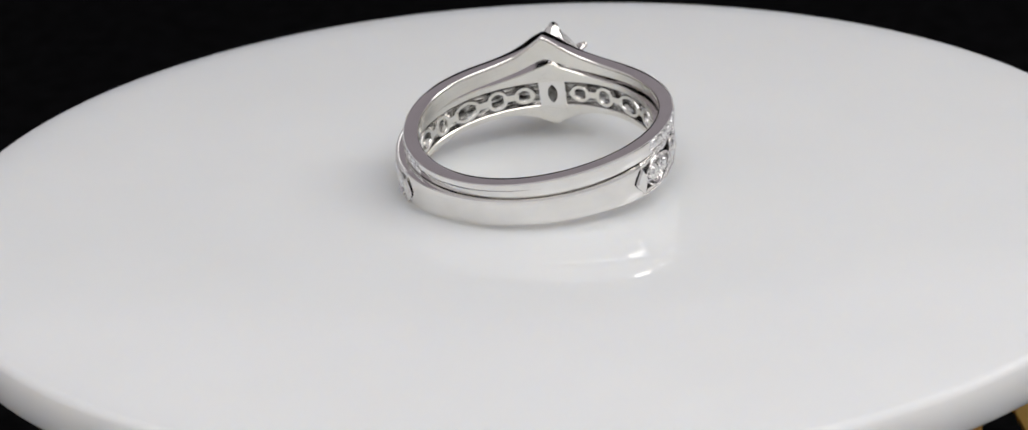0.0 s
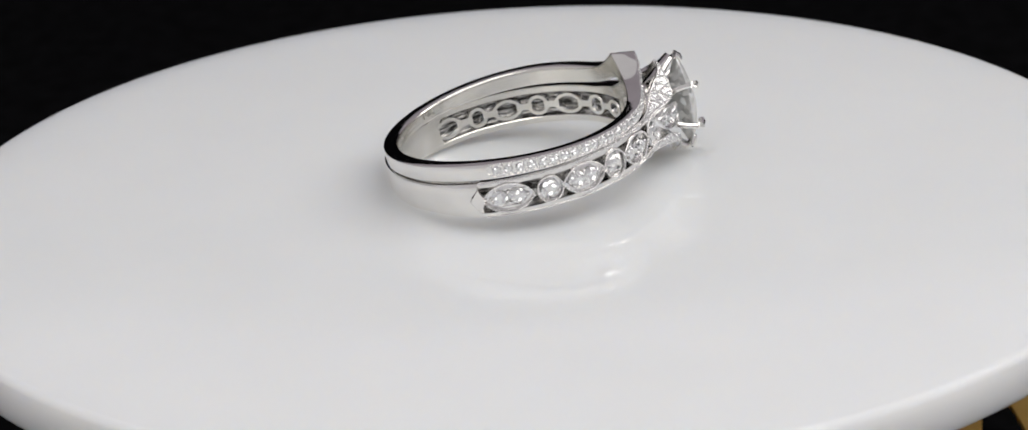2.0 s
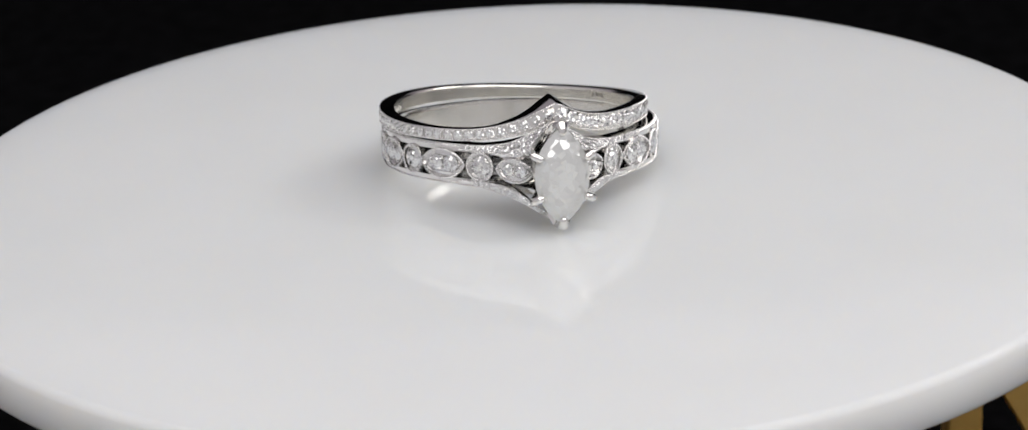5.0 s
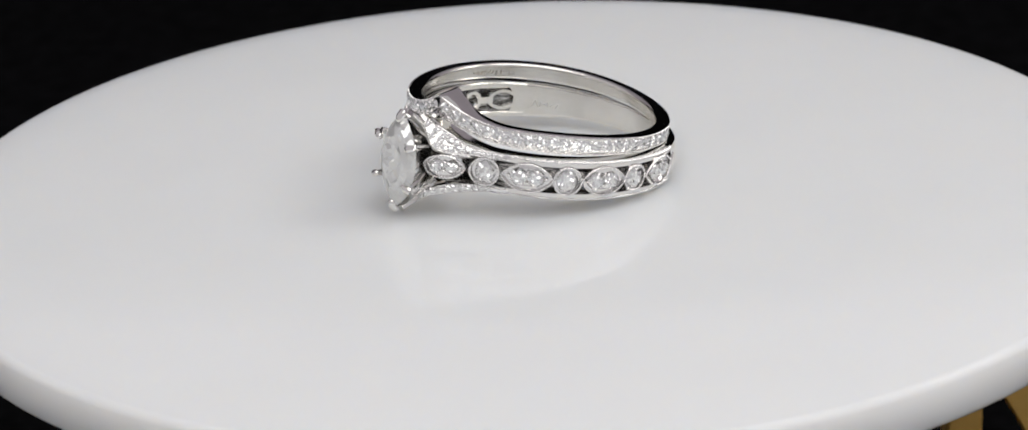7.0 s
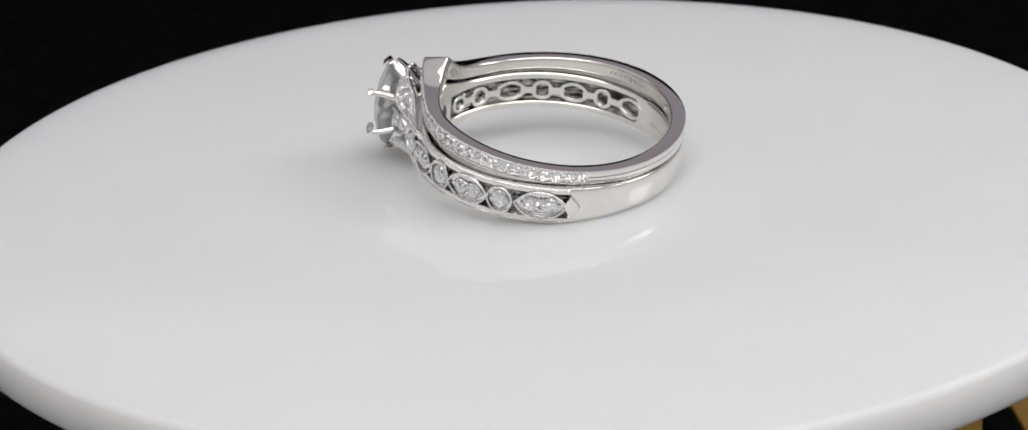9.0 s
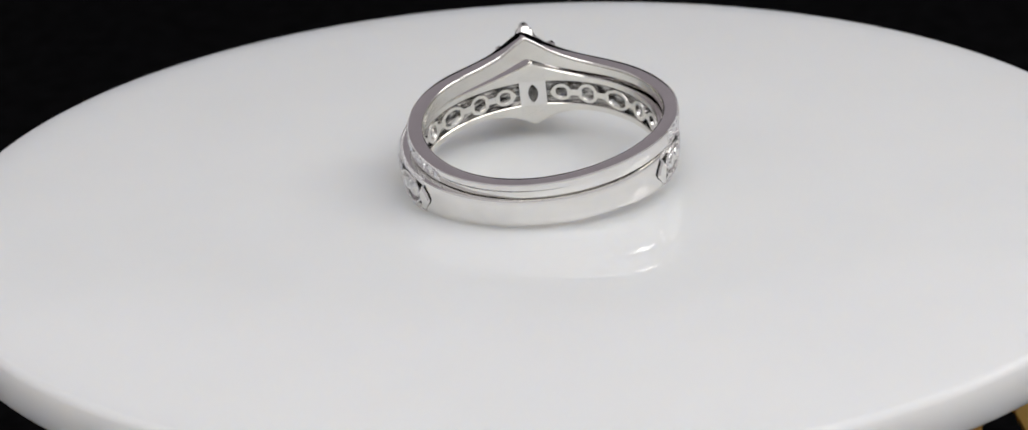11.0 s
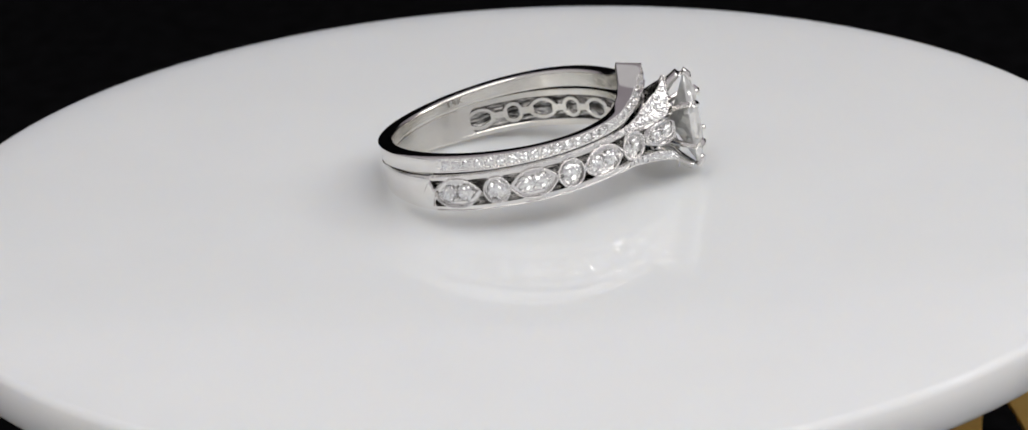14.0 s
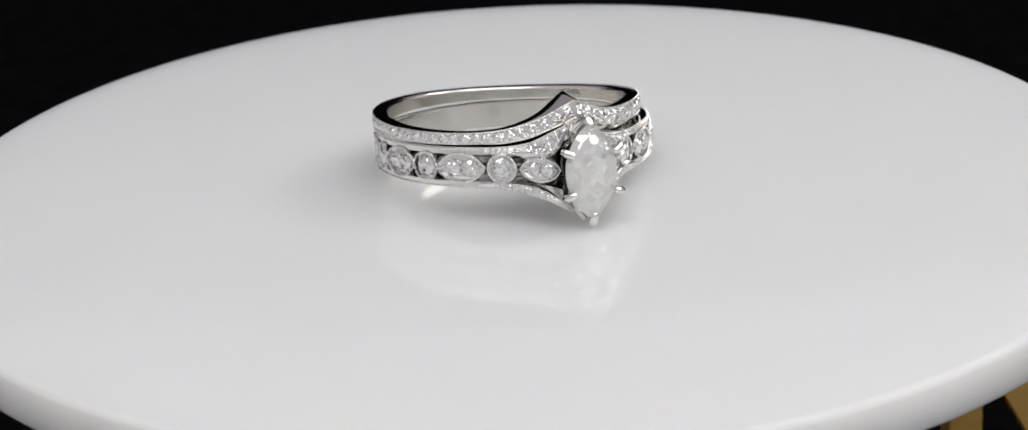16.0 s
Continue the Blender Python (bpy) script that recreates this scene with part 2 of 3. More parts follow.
def bar(x0, x1, y0, y1, z0, z1, lean=0.0, c=0.25):
    """An upright bar with chamfered edges in millimetres; its foot stands lean further out than its head."""
    bm = bmesh.new()
    rows = []
    for z, k in ((z0, c), (z0 + c, 0), (z1 - c, 0), (z1, c)):
        dx = lean * (z1 - z) / (z1 - z0)
        a, b, d, e = x0 + k + dx, x1 - k + dx, y0 + k, y1 - k
        rows.append([bm.verts.new(Vector(v) * MM) for v in ((a + c, d, z), (b - c, d, z), (b, d + c, z), (b, e - c, z), (b - c, e, z), (a + c, e, z), (a, e - c, z), (a, d + c, z))])
    for p, q in zip(rows, rows[1:]):
        for i in range(8):
            bm.faces.new((p[i], p[(i + 1) % 8], q[(i + 1) % 8], q[i]))
    bm.faces.new(rows[0][::-1])
    bm.faces.new(rows[-1])
    return bm


def display_stand():
    base = new("display_stand")
    base.matrix_world = pose(0, 0, BASE_Z)
    tagged(base, "black turning stand with brass legs, under the white platter", "stand")
    top = (-BASE_Z / MM) + DISC_TOP - DISC_H
    part("housing", lathe([(24, 0.5), (25, 1.5), (25, top - 14), (24, top - 13), (8, top - 12.5), (8, top - 0.2)], 72), BLACK_PLASTIC, base, "black motor housing")
    part("leg", bar(33.9, 36.9, 26.5, 30, 0.0, top - 6), BRASS, base, "upright brass leg")
    part("leg", bar(26.5, 32.5, 26.5, 30, 0.0, top - 6, 21.5), BRASS, base, "splayed brass leg")
    return base


# ---- engagement ring ----
OUTER = [(0, 11.65), (3, 11.85), (6, 12.0), (9.5, 12.02), (12.8, 11.65), (15.5, 11.25), (18.4, 10.85), (21, 10.5), (24.3, 10.2), (28, 9.95), (33, 9.82), (40, 9.78), (115, 9.80), (130, 9.74), (150, 9.52), (180, 9.36)]
HALF = [(0, 2.30), (4, 2.08), (9, 1.84), (15, 1.62), (22, 1.48), (31, 1.40), (60, 1.40), (95, 1.36), (122, 1.28), (150, 1.08), (180, 1.02)]


def flare(r):
    """Draws what stands out past the band a little closer to it."""
    return 9.8 + (r - 9.8) * 0.87 if r > 9.8 else r


def outer(az):
    return flare(table(abs((az + 180) % 360 - 180), OUTER)) - 0.10


def half(az):
    return table(abs((az + 180) % 360 - 180), HALF)


def outline(a, b, n):
    """A pointed marquise outline (b < a) or a circle, anticlockwise, as (u, v)."""
    if abs(a - b) < 1e-6:
        return [(a * math.cos(2 * math.pi * i / n), a * math.sin(2 * math.pi * i / n)) for i in range(n)]
    pts = []
    rad = (a * a + b * b) / (2 * b)
    half_angle = math.asin(a / rad)
    for s in (1, -1):
        for i in range(n // 2):
            t = half_angle * (1 - 4 * i / n)
            pts.append((s * rad * math.sin(t), s * (rad * math.cos(t) - rad + b)))
    return pts


def bezel(parent, az0, a, b, kind, grains):
    """A collar set into the gallery between the rails, open towards the finger."""
    n = 24 if kind == "marquise" else 20
    bm = bmesh.new()
    ai, bi = (0.82 * a, 0.79) if kind == "marquise" else (0.90 * a, 0.77)
    if abs(az0) < 20:
        bi = 0.66

    def loop(wide, high, lift, inner=None):
        if kind == "marquise":
            pts = outline(wide, high, n)
        else:
            pts = [(u * wide, v * high) for u, v in outline(1.0, 1.0, n)]
        out = []
        for u, v in pts:
            az = az0 + math.degrees(u / 9.8)
            out.append(bm.verts.new(polar(az, inner if inner else outer(az) + lift, v)))
        return out
    if kind != "marquise":
        b = a
    rim = 0.11
    depth = [loop(ai - 0.46, bi - 0.38, 0, 9.15), loop(ai - 0.32, bi - 0.27, 0, 8.47), loop(ai - 0.27, bi - 0.23, 0, 8.42), loop(ai, bi, 0, 8.42), loop(ai + 0.03, bi + 0.03, 0, 8.47),
             loop((ai + a) / 2 - 0.02, (bi + b) / 2 - 0.06, 0, 9.1), loop(a - 0.02, b - 0.02, -0.25), loop(a, b, 0.08), loop(a - 0.05, b - 0.05, 0.14), loop(a - rim, b - rim, 0.14), loop(a - rim * 1.2, b - rim * 1.2, -0.12)]
    for p, q in zip(depth, depth[1:]):
        for i in range(n):
            bm.faces.new((p[i], p[(i + 1) % n], q[(i + 1) % n], q[i]))
    bm.faces.new(depth[-1])
    bm.faces.new(depth[0][::-1])
    if abs(az0) > 20:
        # small bridges that tie the collar to both rails near the outside
        wide = 0.40 * a if kind == "marquise" else 0.46 * a
        for v in (1, -1):
            rows = []
            for r in (9.25, outer(az0) - 0.06):
                rows.append([bm.verts.new(polar(az0 + math.degrees(u / 9.8), r, v * z)) for u, z in ((-wide * 1.6, 1.06), (-wide * 0.8, 0.62), (wide * 0.8, 0.62), (wide * 1.6, 1.06))])
            for k in range(4):
                bm.faces.new((rows[0][k], rows[0][(k + 1) % 4], rows[1][(k + 1) % 4], rows[1][k]))
            bm.faces.new(rows[0])
            bm.faces.new(rows[1][::-1])
    ob = satin_inside(part("bezel_" + kind, bm, GRAIN_GOLD, parent))
    ring_of = outline(a - 0.06, (b - 0.06) if kind == "marquise" else a - 0.06, 240)
    walked, last = 0.0, ring_of[0]
    for u, v in ring_of:
        walked += math.hypot(u - last[0], v - last[1])
        last = (u, v)
        if walked >= 0.15:
            walked = 0.0
            az = az0 + math.degrees(u / 9.8)
            bead(grains, polar(az, outer(az) + 0.14, v), 0.088 * MM, polar(az, 1, 0), 5)
    if kind == "marquise":
        for u, v in ((0, 0.36 * b), (0, -0.36 * b), (0.70 * a, 0), (-0.70 * a, 0)):
            az = az0 + math.degrees(u / 9.8)
            bead(grains, polar(az, outer(az) + 0.02, v), 0.13 * MM, polar(az, 1, 0), 6)
    else:
        for k in range(4):
            u, v = 0.60 * a * math.cos(0.785 + k * 1.5708), 0.60 * a * math.sin(0.785 + k * 1.5708)
            az = az0 + math.degrees(u / 9.8)
            bead(grains, polar(az, outer(az) + 0.06, v), 0.10 * MM, polar(az, 1, 0), 6)
    slope = math.degrees(math.atan2(outer(abs(az0) - 4) - outer(abs(az0) + 4), 9.8 * radians(8)))
    places = [(-0.335 * a, 0.50 * b), (0.335 * a, 0.50 * b)] if kind == "marquise" else [(0, 0.66 * a)]
    for u, rad in places:
        az = az0 + math.degrees(u / 9.8)
        stone(ob, frame_at(az, outer(az) + 0.02, 0, slope), rad * 1.12, 0.3 + az)
    return ob


def engagement_ring():
    ring = new("engagement_ring")
    tagged(ring, "white gold engagement ring with marquise diamond, lying on the platter", "ring")

    def shank(az):
        h = half(az)
        lift = table(180 - abs(az - 180), [(121, 0.0), (150, 0.10), (180, 0.12)])
        return rounded_box(8.42, outer(az) - 0.04, lift - h, lift + h, 0.16, 0.05)
    satin_inside(part("shank", sweep(steps(121.0, 239.0, 1.5), shank, False), WHITE_GOLD, ring, "plain polished white gold back of the band"))
    for s in (1, -1):
        def rail(az, s=s):
            h = half(az) + (table(abs(az), [(0, 0.15), (12, 0.10), (28, 0.0)]) if s > 0 else table(abs(az), [(0, 0.30), (10, 0.1), (20, 0.0)]))
            low = min(0.90, h - 0.40)
            r1 = min(outer(az), 9.85)
            o = [(8.50, h), (8.42, h - 0.07), (8.42, low + 0.06), (8.48, low), (9.0, low + 0.05), (r1 - 0.06, max(low, h - 0.52)), (r1, max(low + 0.04, h - 0.48)), (r1, h - 0.07), (r1 - 0.07, h)]
            return [(r, s * z) for r, z in o]
        satin_inside(part("rail", sweep(steps(-121.5, 121.5, 1.0), rail, False), WHITE_GOLD, ring))

    # dark strip added inside the openwork, standing in for shade in its gaps
    def gap_strip(az):
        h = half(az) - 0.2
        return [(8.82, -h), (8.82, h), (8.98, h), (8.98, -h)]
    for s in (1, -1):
        part("gap_shade_strip", sweep(steps(s * 6.5, s * 121.2, 2.0), gap_strip, False), GAP_SHADE_GOLD, ring, "dark strip added for the shade in the openwork gaps")

    def plate(az):
        h = table(abs(az), [(0, 2.0), (3.5, 1.75), (6.6, 1.5)])
        return [(8.42, -h), (8.42, h), (8.8, h), (8.8, -h)]
    part("gallery_plate", sweep(steps(-6.6, 6.6, 0.6), plate, False), WHITE_GOLD, ring)
    def end_plate(az):
        h = half(az) - 0.2
        return [(8.435, -h), (8.435, h), (8.8, h), (8.8, -h)]
    for s in (1, -1):
        part("end_plate", sweep(steps(s * 118.0, s * 121.4, 1.1), end_plate, False), SATIN_GOLD, ring)
        for v in (1, -1):
            def wedge(az, v=v):
                h = half(az) - 0.2
                low = h * min(1.0, max(0.0, (118.2 - abs(az)) / 6.4))
                return [(8.435, v * low), (8.435, v * (h + 0.02)), (8.8, v * (h + 0.02)), (8.8, v * low)]
            part("end_plate", sweep(steps(s * 112.0, s * 118.0, 1.0), wedge, False), SATIN_GOLD, ring)
    grains = bmesh.new()
    nav = bmesh.new()
    pts = [(u, v) for v, u in outline(0.75, 0.36, 20)]
    lo = [nav.verts.new(polar(math.degrees(u / 8.4), 8.41, v)) for u, v in pts]
    hi = [nav.verts.new(polar(math.degrees(u * 0.7 / 8.4), 8.36, v * 0.8)) for u, v in pts]
    for i in range(len(lo)):
        nav.faces.new((lo[i], lo[(i + 1) % 20], hi[(i + 1) % 20], hi[i]))
    nav.faces.new(hi)
    part("navette_inset", nav, DARK_GOLD, ring)

    for s in (1, -1):
        for az, kind in ((14.2, "marquise"), (28.0, "round"), (45.3, "marquise"), (61.7, "round"), (77.5, "marquise"), (92.8, "round"), (109.8, "marquise")):
            if kind == "marquise":
                bezel(ring, s * az, {14.2: 1.18, 45.3: 1.88, 77.5: 1.74, 109.8: 1.88}[az], 1.07 if az > 20 else 0.86, kind, grains)
            else:
                bezel(ring, s * az, 1.03 if az < 80 else 0.96, 1.03 if az < 80 else 0.96, kind, grains)

    # short links that join the collars into a chain on the finger side
    stops = [(5.6, 0.9), (14.2, 0.73), (28.0, 0.79), (45.3, 1.17), (61.7, 0.79), (77.5, 1.08), (92.8, 0.74), (109.8, 1.17), (118.5, 0.2)]
    for s in (1, -1):
        for (a0, w0), (a1, w1) in zip(stops, stops[1:]):
            p, q = a0 + math.degrees((w0 - 0.25) / 9.8), a1 - math.degrees((w1 - 0.25) / 9.8)
            satin_inside(part("link", sweep(steps(s * p, s * q, 1.2), lambda az: [(8.425, -0.24), (8.425, 0.24), (8.9, 0.20), (8.9, -0.20)], False), WHITE_GOLD, ring))

    # pointed end motif where the openwork meets the plain shank
    for s in (1, -1):
        bm = bmesh.new()
        pts = [(0.0, 0.95), (-0.55, 0.35), (-0.75, 0.0), (-0.55, -0.35), (0.0, -0.95), (0.45, 0.0)]
        lo = [bm.verts.new(polar(s * (121.6 - math.degrees(u / 9.8)), 9.76, v)) for u, v in pts]
        hi = [bm.verts.new(polar(s * (121.6 - math.degrees(u * 0.8 / 9.8)), 9.90, v * 0.85)) for u, v in pts]
        for i in range(6):
            bm.faces.new((lo[i], lo[(i + 1) % 6], hi[(i + 1) % 6], hi[i]))
        bm.faces.new(hi)
        part("end_motif", bm, WHITE_GOLD, ring, smooth=False)

    # four leaf shoulders that flare towards the head
    # edges as (az, radius, height): outer rim of each leaf and the rim beside the bezels
    UPPER = ([(1.5, 11.60, 3.32), (5, 11.20, 2.80), (9, 10.65, 2.42), (13, 10.15, 2.00), (17, 9.85, 1.68), (22, 9.76, 1.52), (28, 9.76, 1.45), (38, 9.80, 1.44)],
             [(1.5, 11.68, 3.20), (6.2, 11.95, 2.28), (9.5, 12.02, 1.42), (12.5, 11.66, 1.06), (18, 10.88, 0.98), (25, 10.16, 1.00), (38, 9.82, 1.05)])
    LOWER = ([(1.5, 11.68, 3.40), (7.5, 11.95, 2.62), (11, 11.80, 2.22), (17, 10.95, 1.86), (24, 10.15, 1.60), (31, 9.85, 1.44), (38, 9.80, 1.42)],
             [(1.5, 11.68, 3.26), (7.5, 12.00, 2.18), (10.5, 11.90, 1.68), (14, 11.45, 1.32), (19, 10.76, 1.08), (26, 10.08, 1.03), (38, 9.82, 1.05)])
    WIDE = [(5.0, 0.55, 0.20), (8.0, 0.30, 0.22), (8.0, 0.72, 0.23), (10.6, 0.20, 0.23), (10.6, 0.50, 0.24), (10.6, 0.80, 0.22), (12.9, 0.24, 0.25), (12.9, 0.72, 0.26),
            (15.1, 0.26, 0.23), (15.1, 0.72, 0.23), (17.2, 0.5, 0.28), (19.5, 0.5, 0.25), (21.8, 0.5, 0.22), (24.1, 0.5, 0.20), (26.4, 0.5, 0.18), (28.8, 0.5, 0.17), (31.2, 0.5, 0.16), (33.6, 0.5, 0.15)]
    SLIM = [(4.6, 0.5, 0.14), (7.0, 0.5, 0.18), (9.3, 0.5, 0.22), (11.4, 0.5, 0.24), (13.5, 0.5, 0.26), (15.7, 0.5, 0.27), (17.9, 0.5, 0.26), (20.2, 0.5, 0.23), (22.6, 0.5, 0.20), (25.0, 0.5, 0.18), (27.5, 0.5, 0.16), (30.0, 0.5, 0.15)]
    def rim(az, row):
        return flare(table(az, [(a, r) for a, r, z in row])) - 0.05, table(az, [(a, z) for a, r, z in row])

    for s in (1, -1):
        for v, (edge, lower), stones in ((1, UPPER, WIDE), (-1, LOWER, SLIM)):
            def spot(az, share, s=s, v=v, edge=edge, lower=lower):
                (r1, z1), (r0, z0) = rim(az, edge), rim(az, lower)
                return polar(s * az, r0 + (r1 - r0) * share, v * (z0 + (z1 - z0) * share))

            def axes(az, share, sink=0.0, spot=spot):
                along = (spot(az + 0.8, share) - spot(az - 0.8, share)).normalized()
                up = spot(az, 1.0) - spot(az, 0.0)
                out = along.cross(up).normalized()
                if out.dot(Vector((spot(az, share).x, spot(az, share).y, 0))) < 0:
                    out = -out
                m = Matrix((along, out.cross(along), out)).transposed().to_4x4()
                m.translation = spot(az, share) - out * sink * MM
                return m, out
            bm = bmesh.new()
            loops = []
            for az in steps(1.5, 38, 0.8):
                _, out = axes(az, 0.5)
                thick = table(az, [(1.5, 0.16), (8, 0.30), (16, 0.45), (38, 0.60)]) * MM
                lift = 0.05 * MM
                loops.append([bm.verts.new(q) for q in (spot(az, 0.0) - out * thick, spot(az, 1.0) - out * thick, spot(az, 1.0) - out * lift, spot(az, 0.97), spot(az, 0.88),
                                                        spot(az, 0.84) - out * lift, spot(az, 0.16) - out * lift, spot(az, 0.12), spot(az, 0.03), spot(az, 0.0) - out * lift)])
            for p, q in zip(loops, loops[1:]):
                for k in range(10):
                    bm.faces.new((p[k], p[(k + 1) % 10], q[(k + 1) % 10], q[k]))
            bm.faces.new(loops[0])
            bm.faces.new(loops[-1][::-1])
            ob = part("leaf_shoulder", bm, GRAIN_GOLD, ring, "flared pave-set leaf shoulder")
            for az, share, rad in stones:
                m, out = axes(az, share, -0.02)
                stone(ob, m, rad * 1.18, az * s + v)
                for k in (-1, 1):
                    at = m.translation + m.to_3x3() @ Vector((rad * 0.85, k * rad * 0.75, 0.0)) * MM
                    bead(grains, at, 0.085 * MM, out, 5)
            az = 1.8
            while az < 37.5:
                for share in (0.92, 0.08):
                    m, out = axes(az, share)
                    bead(grains, m.translation, 0.078 * MM, out, 5)
                az += math.degrees(0.165 / outer(az)) * (0.7 if az < 25 else 1.0)
            while az < 120.5:
                bead(grains, polar(s * az, outer(az) - 0.01, v * (half(az) - 0.10)), 0.105 * MM, polar(s * az, 1, 0), 5)
                if az > 24 and v > 0:
                    bead(grains, polar(s * (az + 0.45), outer(az) - 0.10, v * (half(az) - 0.02)), 0.085 * MM, polar(s * az, 0.8, v * 0.6), 5)
                az += 0.98
    part("milgrain", grains, GRAIN_GOLD, ring, "tiny beaded milgrain edge")["kind"] = "stuff"

    # head with six prongs and the marquise stone
    head_x, head_y, head_z = -0.20, -0.43, -0.10
    bm = bmesh.new()
    seats = [(u, v) for v, u in outline(1.9, 0.95, 24)]
    rows = []
    for y, k in ((9.7, 0.75), (10.4, 0.95), (10.75, 1.0), (10.95, 0.95), (10.95, 0.7), (10.3, 0.5)):
        rows.append([bm.verts.new(Vector((u * k + head_x, y + head_y, v * k + head_z)) * MM) for u, v in seats])
    for p, q in zip(rows, rows[1:]):
        for i in range(24):
            bm.faces.new((p[i], p[(i + 1) % 24], q[(i + 1) % 24], q[i]))
    bm.faces.new(rows[0][::-1])
    bm.faces.new(rows[-1])
    # hollow head looks dark inside, so that shade is in the basket's colour
    basket = part("basket", bm, DARK_GOLD, ring, "basket under the stone, coloured dark for its shade")

    def tube(pts, radii, seg=10, flat=None):
        bm = bmesh.new()
        loops = []
        for i, p in enumerate(pts):
            d = (pts[min(i + 1, len(pts) - 1)] - pts[max(i - 1, 0)]).normalized()
            side = d.cross(Vector((0, 1, 0)))
            side = side.normalized() if side.length > 1e-4 else Vector((1, 0, 0))
            up = side.cross(d)
            wide = flat[i] if flat else 1.0
            loops.append([bm.verts.new((p + (side * math.cos(2 * math.pi * k / seg) * wide + up * math.sin(2 * math.pi * k / seg)) * radii[i]) * MM) for k in range(seg)])
        for p, q in zip(loops, loops[1:]):
            for k in range(seg):
                bm.faces.new((p[k], p[(k + 1) % seg], q[(k + 1) % seg], q[k]))
        d, r = (pts[-1] - pts[-2]).normalized(), radii[-1]
        ring_dirs = [(v.co / MM - pts[-1]) / r for v in loops[-1]]
        for a in (25, 50, 75):
            loops.append([bm.verts.new((pts[-1] + q * r * math.cos(radians(a)) + d * r * math.sin(radians(a))) * MM) for q in ring_dirs])
            for k in range(seg):
                bm.faces.new((loops[-2][k], loops[-2][(k + 1) % seg], loops[-1][(k + 1) % seg], loops[-1][k]))
        bm.faces.new(loops[0][::-1])
        bm.faces.new(loops[-1])
        return bm
    for v in (1, -1):
        pts = [Vector((head_x, 10.52 + head_y, head_z + v * 1.5)), Vector((head_x, 11.42 + head_y, head_z + v * 2.15)), Vector((head_x, 12.20 + head_y, head_z + v * 2.95)), Vector((head_x, 12.82 + head_y, head_z + v * 3.42)), Vector((head_x, 13.22 + head_y, head_z + v * 3.45)), Vector((head_x, 13.44 + head_y, head_z + v * 3.22)), Vector((head_x, 13.48 + head_y, head_z + v * 3.02))]
        part("tip_prong", tube(pts, [0.44, 0.40, 0.36, 0.31, 0.31, 0.30, 0.28], 12, [2.3, 2.4, 2.3, 1.8, 1.25, 1, 1]), WHITE_GOLD, basket, "claw over a point of the marquise stone")
        for s in (1, -1):
            pts = [Vector((head_x + s * 0.7, 10.52 + head_y, head_z + v * 0.8)), Vector((head_x + s * 1.15, 11.66 + head_y, head_z + v * 1.1)), Vector((head_x + s * 1.75, 12.78 + head_y, head_z + v * 1.45)), Vector((head_x + s * 2.04, 13.37 + head_y, head_z + v * 1.58)), Vector((head_x + s * 2.00, 13.67 + head_y, head_z + v * 1.54)), Vector((head_x + s * 1.78, 13.82 + head_y, head_z + v * 1.44)), Vector((head_x + s * 1.6, 13.84 + head_y, head_z + v * 1.36))]
            part("side_prong", tube(pts, [0.30, 0.24, 0.21, 0.23, 0.27, 0.27, 0.25]), WHITE_GOLD, basket)
    # marquise brilliant: girdle at y 12.95, table outwards
    bm = bmesh.new()
    n = 20

    def mloop(k, y, off=0.0, a=3.38, b=1.90):
        out = []
        rad = (a * a + b * b) / (2 * b)
        ha = math.asin(a / rad)
        for i in range(n):
            j = (i + off) % n
            s = 1 if j < n / 2 else -1
            t = ha * (1 - 4 * (j if s > 0 else j - n / 2) / n)
            out.append(bm.verts.new(Vector((s * (rad * math.cos(t) - rad + b) * k + head_x, y + head_y + 0.28, s * rad * math.sin(t) * k + head_z)) * MM))
        return out
    tab, star, gu, gl, p1, p2 = mloop(0.56, 13.56), mloop(0.80, 13.36, 0.5), mloop(1.0, 13.00), mloop(1.0, 12.92), mloop(0.62, 12.32, 0.5), mloop(0.26, 11.78)
    culet = bm.verts.new(Vector((head_x, 11.70 + head_y, head_z)) * MM)
    bm.faces.new(tab)
    for i in range(n):
        j = (i + 1) % n
        bm.faces.new((tab[i], star[i], tab[j]))
        bm.faces.new((star[i - 1], gu[i], star[i], tab[i]))
        bm.faces.new((star[i], gu[i], gu[j]))
        bm.faces.new((gu[i], gl[i], gl[j], gu[j]))
        bm.faces.new((gl[i], p1[i], gl[j]))
        bm.faces.new((p1[i - 1], p2[i], p1[i], gl[i]))
        bm.faces.new((p1[i], p2[i], p2[j]))
        bm.faces.new((p2[i], culet, p2[j]))
    part("marquise_stone", bm, DIAMOND, ring, "clear marquise-cut diamond", smooth=False)
    return ring


# ---- wedding band ----
BUMP = [(0, 1.81), (0.7, 1.795), (2, 1.69), (5, 1.42), (10, 0.94), (15, 0.58), (20, 0.34), (26, 0.15), (33, 0.04), (40, 0.0)]


def rise(az):
    return table(abs((az + 180) % 360 - 180), BUMP)


